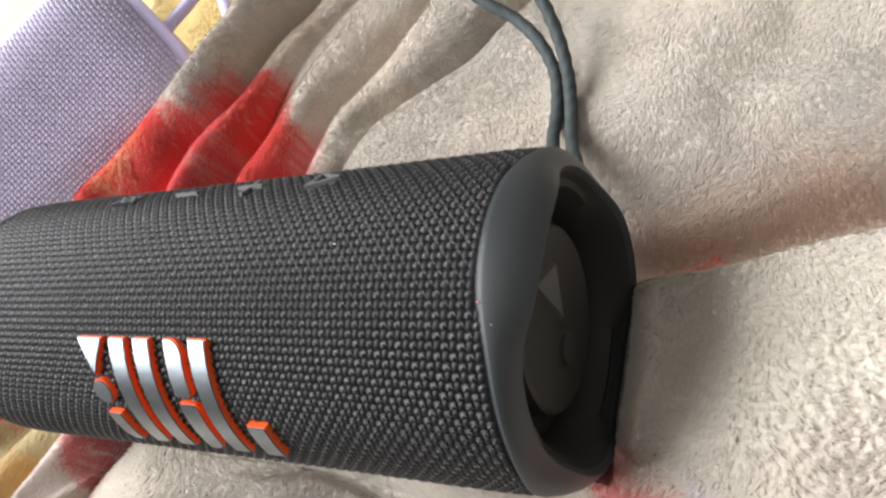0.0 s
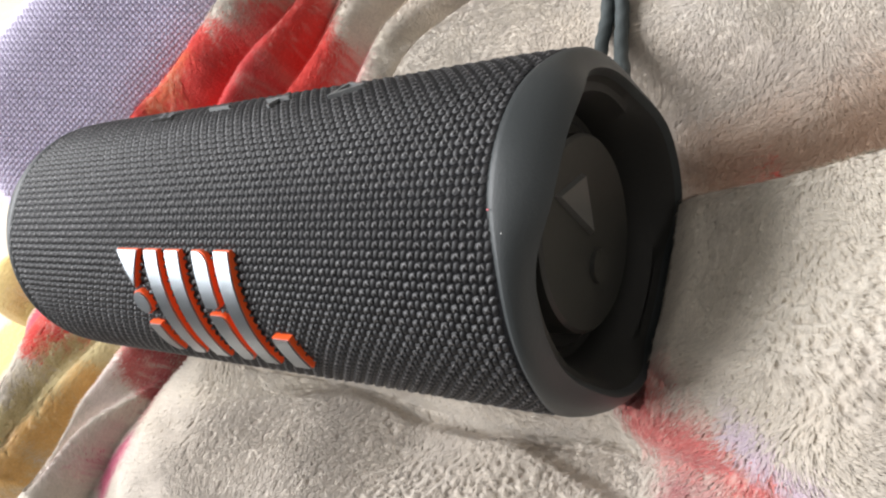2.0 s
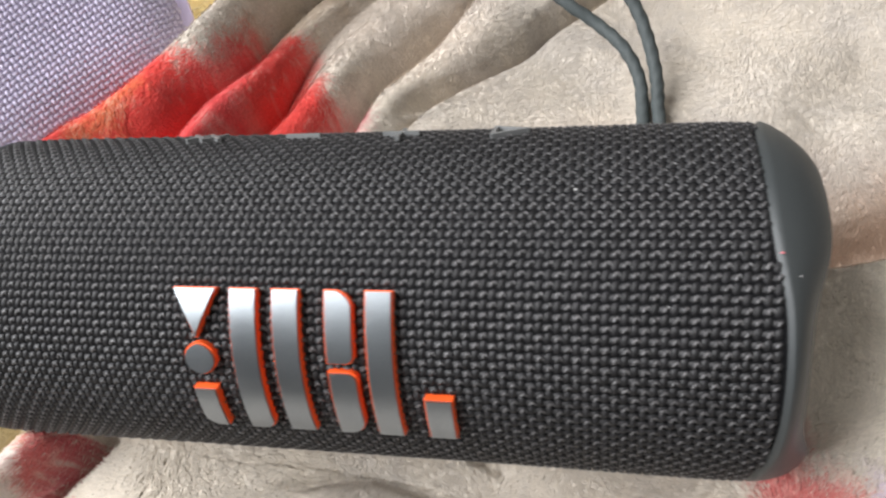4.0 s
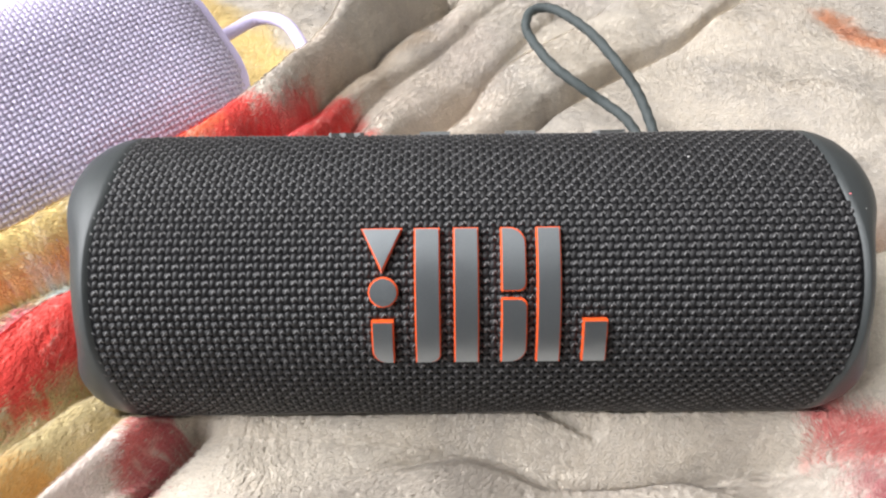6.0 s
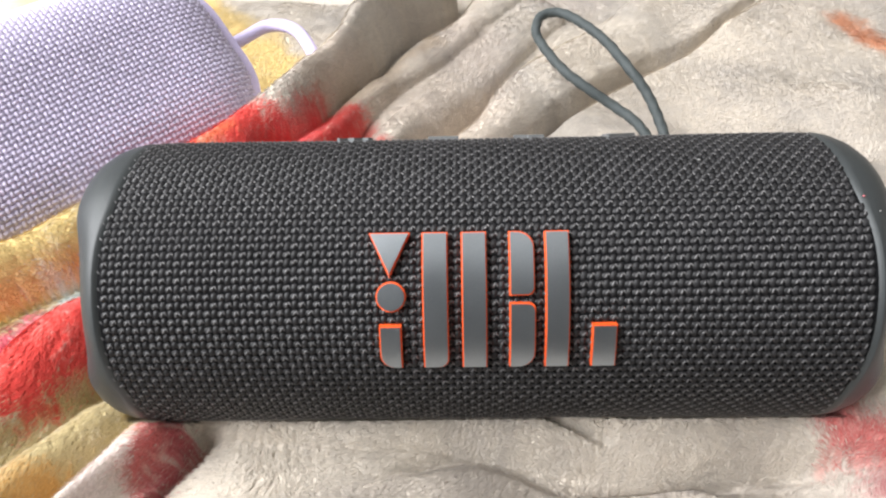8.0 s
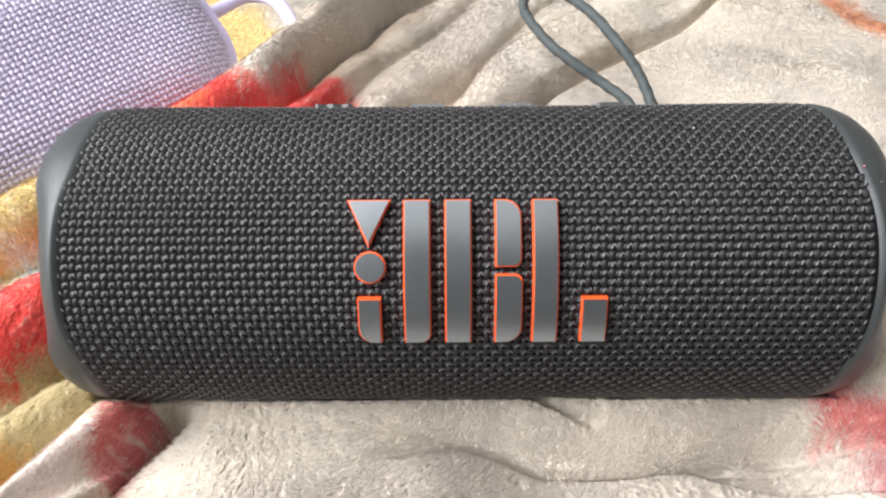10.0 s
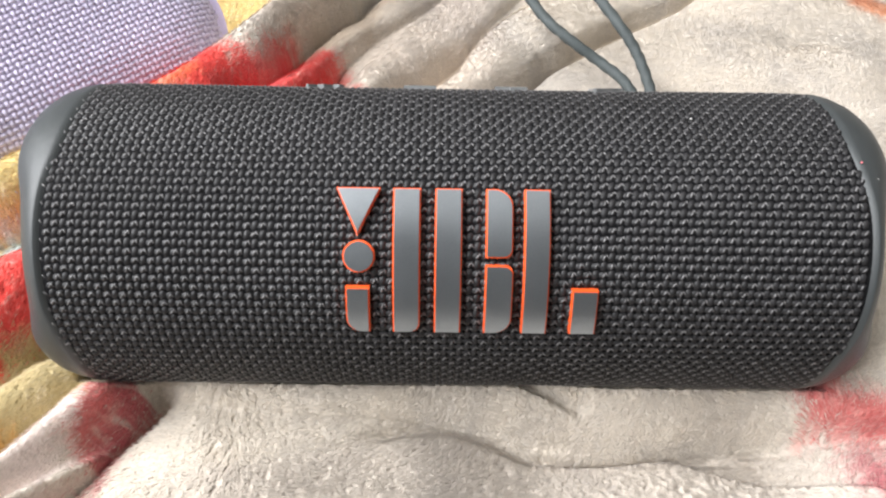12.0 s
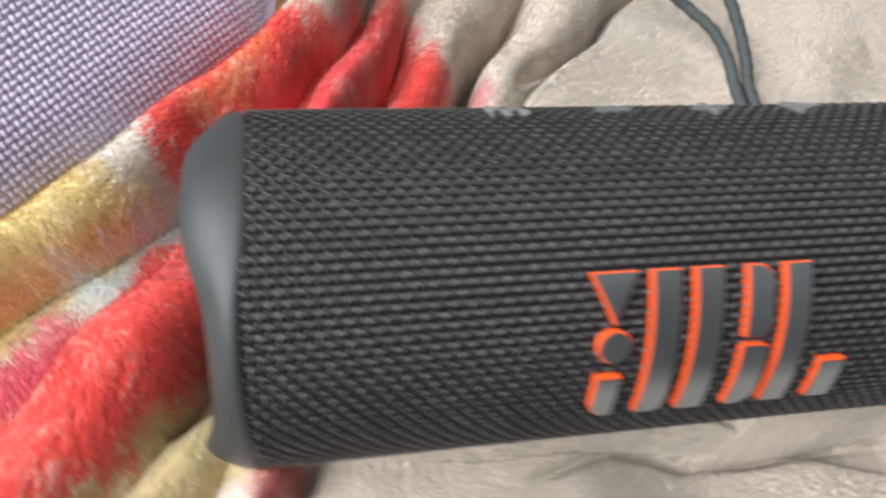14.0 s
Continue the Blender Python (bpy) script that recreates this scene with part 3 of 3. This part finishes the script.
def loudspeaker():
    sp = tagged(new("loudspeaker"), "black woven cylindrical portable loudspeaker lying on the fleece blanket", "loudspeaker")
    sp.matrix_world = pose(0, 0, SPK_Z, TILT, 0, 0)
    XG = 0.0800
    xs = np.linspace(-XG - 0.001, XG + 0.001, 60)
    part("barrel", lathe(lambda a: [(x, float(body_r(x)) - 0.00055) for x in xs]), M_BACK, sp)
    # woven cloth
    pitch = 0.00153
    nc, nr = int(2 * XG / pitch), 122
    i, j = np.meshgrid(np.arange(nc), np.arange(nr))
    i, j = i.ravel(), j.ravel()
    x = -XG + (i + 0.5) * (2 * XG / nc)
    a = 2 * math.pi * j / nr
    r = body_r(x) - 0.00055
    n = np.stack([0 * x, -np.cos(a), np.sin(a)], 1)
    tx, ts = np.stack([1 + 0 * x, 0 * x, 0 * x], 1), np.stack([0 * x, np.sin(a), np.cos(a)], 1)
    c = n * r[:, None] + tx * x[:, None]
    edge = np.array([XG - 0.0012 * cap_wave(q) for q in a])
    over = ((i + j) % 2 == 0)[:, None]
    lean = 0.32
    u = np.where(over, tx * math.cos(lean) + ts * math.sin(lean), ts * math.cos(lean) + tx * math.sin(lean))
    v = np.cross(n, u)
    fit = np.abs(x) < edge - 0.0005
    verts, tris = grains(c[fit], u[fit], v[fit], n[fit], 0.00108, 0.00072, 0.00060)
    tagged(link("woven_cloth", mesh_fast("woven_cloth", verts, tris), M_THREAD, sp, "black woven cloth", False), "", "", "", "stuff")
    # on every second crossing a broad bright strand leans one way and a fine one the other
    rng = np.random.RandomState(3)
    sets, base = [], 0
    for cells, lean, along_x, along_s, length, width, rise in ((over[:, 0], 0.55, 0.0, 0.0, 0.00064, 0.00024, 0.00028), (~over[:, 0], -0.62, -0.00092, 0.00018, 0.00052, 0.00018, 0.00022)):
        m = fit & cells
        turn = lean + rng.normal(0, 0.13, (len(x), 1))
        u = tx * np.sin(turn) + ts * np.cos(turn)
        v = np.cross(n, u)
        at = c + n * 0.00050 + tx * (along_x + rng.normal(0, 0.00006, (len(x), 1))) + ts * (along_s + rng.normal(0, 0.00006, (len(x), 1)))
        q, f = grains(at[m], u[m], v[m], n[m], length, width, rise)
        sets.append((q, f + base))
        base += len(q)
    verts, tris = np.concatenate([q for q, f in sets], 0), np.concatenate([f for q, f in sets], 0)
    tagged(link("filament", mesh_fast("filament", verts, tris), M_FILAMENT, sp, "fine grey glossy filaments in the weave", False), "", "", "", "stuff")
    # emblem: plain raised shapes, grey faces on orange
    emblem(sp)
    for side in (1, -1):
        end_cap(sp, side, XG)
    icons(sp)
    # carrying loop of cord, from the end that faces the back
    inv = sp.matrix_world.inverted()
    loop = [(0.0795, 0.0290, 0.0240), (0.0752, 0.0416, 0.0170), (0.0685, 0.0580, 0.0085), (0.0668, 0.0700, 0.0085), (0.0664, 0.0775, 0.0125), (0.0645, 0.0860, 0.0175), (0.0610, 0.0945, 0.0230), (0.0557, 0.1024, 0.0280), (0.0487, 0.1184, 0.0310), (0.0409, 0.1314, 0.0320),
            (0.0342, 0.1386, 0.0320), (0.0276, 0.1381, 0.0310), (0.0250, 0.1310, 0.0290), (0.0269, 0.1255, 0.0260), (0.0328, 0.1103, 0.0245), (0.0408, 0.1020, 0.0215), (0.0499, 0.0968, 0.0172), (0.0575, 0.0885, 0.0150), (0.0618, 0.0800, 0.0112), (0.0626, 0.0700, 0.0080), (0.0630, 0.0600, 0.0085), (0.0675, 0.0450, 0.0150), (0.0745, 0.0300, 0.0230)]
    tube("cord_loop", [inv @ Vector(p) for p in loop], 0.0018, M_CORD, sp, "dark grey braided carrying cord")


def emblem(sp):
    r0, r1 = SPK_R - 0.0008, SPK_R + 0.0010
    top, bot = 0.0128, -0.0158
    tri = [(0.0036 + (top - 0.0036) * k / 10, -0.01925 - 0.00425 * k / 10, -0.01925 + 0.00425 * k / 10) for k in range(11)]
    cx, cs, cr = -0.0190, -0.0002, 0.0031
    disc = [(cs - cr * math.cos(math.pi * k / 12), cx - cr * math.sin(math.pi * k / 12), cx + cr * math.sin(math.pi * k / 12)) for k in range(13)]
    shapes = (
        ("emblem_triangle", tri), ("emblem_disc", disc),
        ("emblem_bar", bar_rows(-0.0125, -0.0072, bot, top, 0.0, 0.002, 0.0)),
        ("emblem_block", bar_rows(-0.0216, -0.0170, bot, -0.0062, 0.0030, 0.0, 0.0)),
        ("emblem_bar", bar_rows(-0.0044, 0.0008, bot, top)),
        ("emblem_bar", bar_rows(0.0054, 0.0106, -0.0002, top, 0.0, 0.0015, 0.0034)),
        ("emblem_bar", bar_rows(0.0054, 0.0108, bot, -0.0016, 0.0, 0.0034, 0.0015)),
        ("emblem_bar", bar_rows(0.0128, 0.0178, bot, top)),
        ("emblem_block", bar_rows(0.0224, 0.0275, bot, -0.0063)),
    )
    for name, rows in shapes:
        base = part(name, slab(rows, r0, r1), M_ORANGE, sp, "orange raised edge with a grey metal face")
        part("face_plate", slab(shrink(rows, 0.00027), r1 - 0.0002, r1 + 0.0004), M_METAL, base, "satin grey metal face")


def cap_wave(a):
    """Three raised stretches round the lip of an end cap."""
    return math.tanh(1.6 * math.cos(3 * (a - radians(57)))) / math.tanh(1.6)


def end_cap(sp, side, xg):
    def outer(a):
        w = cap_wave(a)
        xb, xe = xg - 0.0012 * w, 0.0866 + 0.0018 * w + (0.0011 if side < 0 else 0.0)
        d = xe - xb
        rl = 0.0302 - 0.0003 * w
        rows = [(xb - 0.0022, 0.0318), (xb - 0.0006, 0.0339), (xb + 0.0004, 0.0346), (xb + 0.14 * d, 0.0346), (xb + 0.4 * d, 0.0341), (xb + 0.66 * d, 0.0331), (xb + 0.87 * d, 0.0317),
                (xe - 0.0002, rl + 0.0006), (xe + 0.0002, rl), (xe - 0.0002, rl - 0.0006), (xe - 0.0010, rl - 0.0012)]
        return [(side * x, r) for x, r in rows]

    def inner(a):
        w = cap_wave(a)
        xe, rl = 0.0866 + 0.0018 * w + (0.0011 if side < 0 else 0.0), 0.0302 - 0.0003 * w
        rows = [(xe - 0.0009, rl - 0.0011), (xe - 0.0022, rl - 0.0022), (0.0828, 0.0266), (0.0800, 0.0254), (0.0770, 0.0247), (0.0745, 0.0243)]
        return [(side * x, r) for x, r in rows]

    cap = part("end_cap", lathe(outer, 144), M_RUBBER, sp, "smooth dark grey rubber end cap")
    part("dish", lathe(inner, 144), M_DARK, cap, "dark inner wall of the end cap")
    surround = lambda a: [(side * 0.0748, 0.0246), (side * 0.0742, 0.0232), (side * 0.0752, 0.0218), (side * 0.0748, 0.0204), (side * 0.0740, 0.0190)]
    part("surround", lathe(surround), M_DARK, cap, "black rubber surround")
    disc = lambda a: [(side * 0.0736, 0.0194), (side * 0.0797, 0.0191), (side * 0.0803, 0.0184), (side * 0.0801, 0.0100), (side * 0.0800, 0.00001)]
    part("bass_radiator", lathe(disc), M_DISC, cap, "matt charcoal bass radiator disc")
    # raised kite and dot on the radiator
    bm = bmesh.new()
    ring = [(0.0026, 0.0116), (-0.0100, 0.0124), (0.0010, -0.0010)]
    my, mz = -0.0021, 0.0077
    lo = [bm.verts.new((side * 0.0798, y, z)) for y, z in ring]
    hi = [bm.verts.new((side * 0.0812, my + (y - my) * 0.86, mz + (z - mz) * 0.86)) for y, z in ring]
    bm.faces.new(hi)
    for k in range(3):
        bm.faces.new((lo[k], lo[(k + 1) % 3], hi[(k + 1) % 3], hi[k]))
    part("kite_badge", bm, M_KITE, cap, "grey raised kite", False)
    bm = bmesh.new()
    bmesh.ops.create_cone(bm, cap_ends=True, segments=28, radius1=0.0036, radius2=0.0033, depth=0.0012,
                          matrix=Matrix.Translation((side * 0.0804, 0.0008, -0.0075)) @ Matrix.Rotation(radians(90 * side), 4, "Y"))
    part("dot_badge", bm, M_DISC, cap, "charcoal raised dot", False)


def icons(sp):
    """Raised control marks along the top."""
    def stroke(bm, pts, w):
        for (xa, sa), (xb, sb) in zip(pts, pts[1:]):
            dx, ds = xb - xa, sb - sa
            l = math.hypot(dx, ds)
            nx, ns = -ds / l * w, dx / l * w
            dx, ds = dx / l * w * 0.8, ds / l * w * 0.8
            q = [(xa - dx + nx, sa - ds + ns), (xb + dx + nx, sb + ds + ns), (xb + dx - nx, sb + ds - ns), (xa - dx - nx, sa - ds - ns)]
            lo = [bm.verts.new(on_barrel(a, b, SPK_R - 0.0006)) for a, b in q]
            hi = [bm.verts.new(on_barrel(a, b, SPK_R + 0.0008)) for a, b in q]
            bm.faces.new(hi)
            for k in range(4):
                bm.faces.new((lo[k], lo[(k + 1) % 4], hi[(k + 1) % 4], hi[k]))
    s = SPK_R * radians(87)
    marks = ((-0.0302, [[(-0.0036, -0.002), (0.0, 0.002), (0.0036, -0.002)], [(-0.0036, 0.002), (0.0, -0.002), (0.0036, 0.002)]]),
             (-0.0084, [[(-0.0034, 0), (0.0034, 0)]]), (0.0126, [[(-0.0034, 0), (0.0034, 0)], [(0, -0.0034), (0, 0.0034)]]),
             (0.0346, [[(-0.003, -0.0034), (0.0034, 0), (-0.003, 0.0034), (-0.003, -0.0034)]]))
    for x, lines in marks:
        bm = bmesh.new()
        for line in lines:
            stroke(bm, [(x + p, s + q) for p, q in line], 0.00042)
        part("control_mark", bm, M_ICON, sp, "raised grey control mark", False)


loudspeaker()


# ---- lilac loudspeaker ----
def lilac_loudspeaker():
    W2, H2, RC, DEP = 0.062, 0.0333, 0.025, 0.040
    sp = tagged(new("small_loudspeaker"), "small lilac woven loudspeaker with rounded corners leaning among the folds", "loudspeaker")
    # face's lower edge runs along the fold; local x along the edge, y up the face, z out of it
    ex = Vector((0.69, 0.72, 0.0)).normalized()
    back = Vector((-ex.y, ex.x, 0))
    ey = (back * 0.77 + Vector((0, 0, 0.64))).normalized()
    ez = ex.cross(ey)
    corner = Vector((-0.0660, 0.0900, 0.0195))
    mid = corner - ex * W2 + ey * H2
    sp.matrix_world = Matrix((( ex.x, ey.x, ez.x, mid.x), (ex.y, ey.y, ez.y, mid.y), (ex.z, ey.z, ez.z, mid.z), (0, 0, 0, 1)))

    def outline(m, n=14):
        pts = []
        for cx, cy, a0 in ((W2 - RC, H2 - RC, 0), (-W2 + RC, H2 - RC, 90), (-W2 + RC, -H2 + RC, 180), (W2 - RC, -H2 + RC, 270)):
            for k in range(n):
                a = radians(a0 + 90 * k / (n - 1))
                pts.append((cx + (RC - m) * math.cos(a), cy + (RC - m) * math.sin(a)))
        return pts

    def loft(levels):
        bm = bmesh.new()
        rings = [[bm.verts.new((x, y, z)) for x, y in outline(m)] for m, z in levels]
        n = len(rings[0])
        for a, b in zip(rings, rings[1:]):
            for k in range(n):
                bm.faces.new((a[k], a[(k + 1) % n], b[(k + 1) % n], b[k]))
        bm.faces.new(rings[0])
        bm.faces.new(rings[-1])
        return bm

    part("shell", loft([(0.010, -DEP), (0.003, -DEP + 0.003), (0.0, -DEP + 0.010), (0.0, -0.006), (0.0008, -0.004)]), M_LILAC_P, sp, "smooth lilac plastic shell")
    part("trim", loft([(0.0006, -0.0060), (-0.0022, -0.0050), (-0.0028, -0.0034), (-0.0022, -0.0016), (0.0012, -0.0004)]), M_LILAC_P, sp, "lilac rubber trim round the face")

    def bulge(x, y):
        qx, qy = np.maximum(np.abs(x) - (W2 - RC), 0), np.maximum(np.abs(y) - (H2 - RC), 0)
        edge = np.minimum(np.minimum(RC - np.hypot(qx, qy), W2 - np.abs(x)), H2 - np.abs(y))
        t = np.clip(edge / 0.020, 0, 1)
        return edge, -0.003 + 0.0095 * np.sqrt(np.maximum(0, 1 - (1 - t) ** 2))

    gx, gy = np.meshgrid(np.linspace(-W2, W2, 120), np.linspace(-H2, H2, 72))
    e, z = bulge(gx.ravel(), gy.ravel())
    co = np.stack([gx.ravel(), gy.ravel(), np.where(e > 0, z, -0.004) - 0.0004], 1)
    k = (np.arange(71)[:, None] * 120 + np.arange(119)[None, :]).ravel()
    q = np.stack([k, k + 1, k + 121, k + 120], 1)
    q = q[(e[q] > -0.0005).all(1)]
    link("face_backing", mesh_fast("face_backing", co, q), M_LILAC_B, sp)
    p = 0.0017
    nx, ny = int(2 * W2 / p), int(2 * H2 / p)
    i, j = np.meshgrid(np.arange(nx), np.arange(ny))
    i, j = i.ravel(), j.ravel()
    x, y = -W2 + (i + 0.5) * p, -H2 + (j + 0.5) * p
    e, z = bulge(x, y)
    keep = e > 0.0008
    i, j, x, y, z = i[keep], j[keep], x[keep], y[keep], z[keep]
    h = 0.0003
    dx, dy = (bulge(x + h, y)[1] - bulge(x - h, y)[1]) / (2 * h), (bulge(x, y + h)[1] - bulge(x, y - h)[1]) / (2 * h)
    n = np.stack([-dx, -dy, np.ones(len(x))], 1)
    n /= np.linalg.norm(n, axis=1)[:, None]
    over = ((i + j) % 2 == 0)[:, None]
    tx = np.stack([np.ones(len(x)), 0 * x, dx], 1)
    ty = np.stack([0 * x, np.ones(len(x)), dy], 1)
    tx /= np.linalg.norm(tx, axis=1)[:, None]
    ty /= np.linalg.norm(ty, axis=1)[:, None]
    u = np.where(over, tx, ty)
    v = np.cross(n, u)
    verts, tris = grains(np.stack([x, y, z - 0.0004], 1), u, v, n, 0.00122, 0.00072, 0.0009)
    tagged(link("woven_face", mesh_fast("woven_face", verts, tris), M_LILAC_T, sp, "lilac woven cloth face"), "", "", "", "stuff")
    inv = sp.matrix_world.inverted()
    loop = [(-0.096, 0.113, 0.030), (-0.086, 0.124, 0.031), (-0.076, 0.131, 0.033), (-0.064, 0.124, 0.034), (-0.055, 0.108, 0.030), (-0.052, 0.100, 0.022)]
    tube("carrying_strap", [inv @ Vector(q) for q in loop], 0.0024, M_LILAC_P, sp, "smooth lilac carrying strap", twist=False)


lilac_loudspeaker()


# ---- small lint caught on the loudspeaker ----
def lint(place, size, mat, label):
    bm = bmesh.new()
    bmesh.ops.create_icosphere(bm, subdivisions=2, radius=size, matrix=Matrix.Diagonal((1.5, 0.8, 0.8, 1)))
    for v in bm.verts:
        v.co += 0.35 * size * noise.noise_vector(v.co * 900)
    ob = part("lint", bm, mat, None, label)
    ob.matrix_world = pose(0, 0, SPK_Z, TILT, 0, 0) @ Matrix.Translation(place)
    tagged(ob, label, "lint")


M_PINK = material("pink_lint", (0.75, 0.20, 0.22), 0.9, grain=0.2)
M_WHITE = material("white_lint", (0.75, 0.74, 0.72), 0.9, grain=0.2)
for x, deg, size, mat, label in ((0.0797, 33, 0.0002, M_PINK, "tiny pink lint caught at the edge of the cap"),
                                 (0.0480, 52, 0.00018, M_WHITE, "tiny white lint on the black woven cloth"),
                                 (0.0822, 27, 0.00010, M_WHITE, "tiny white lint on the grey rubber cap")):
    r = SPK_R + 0.0004
    lint((x, -r * math.cos(radians(deg)), r * math.sin(radians(deg))), size, mat, label)
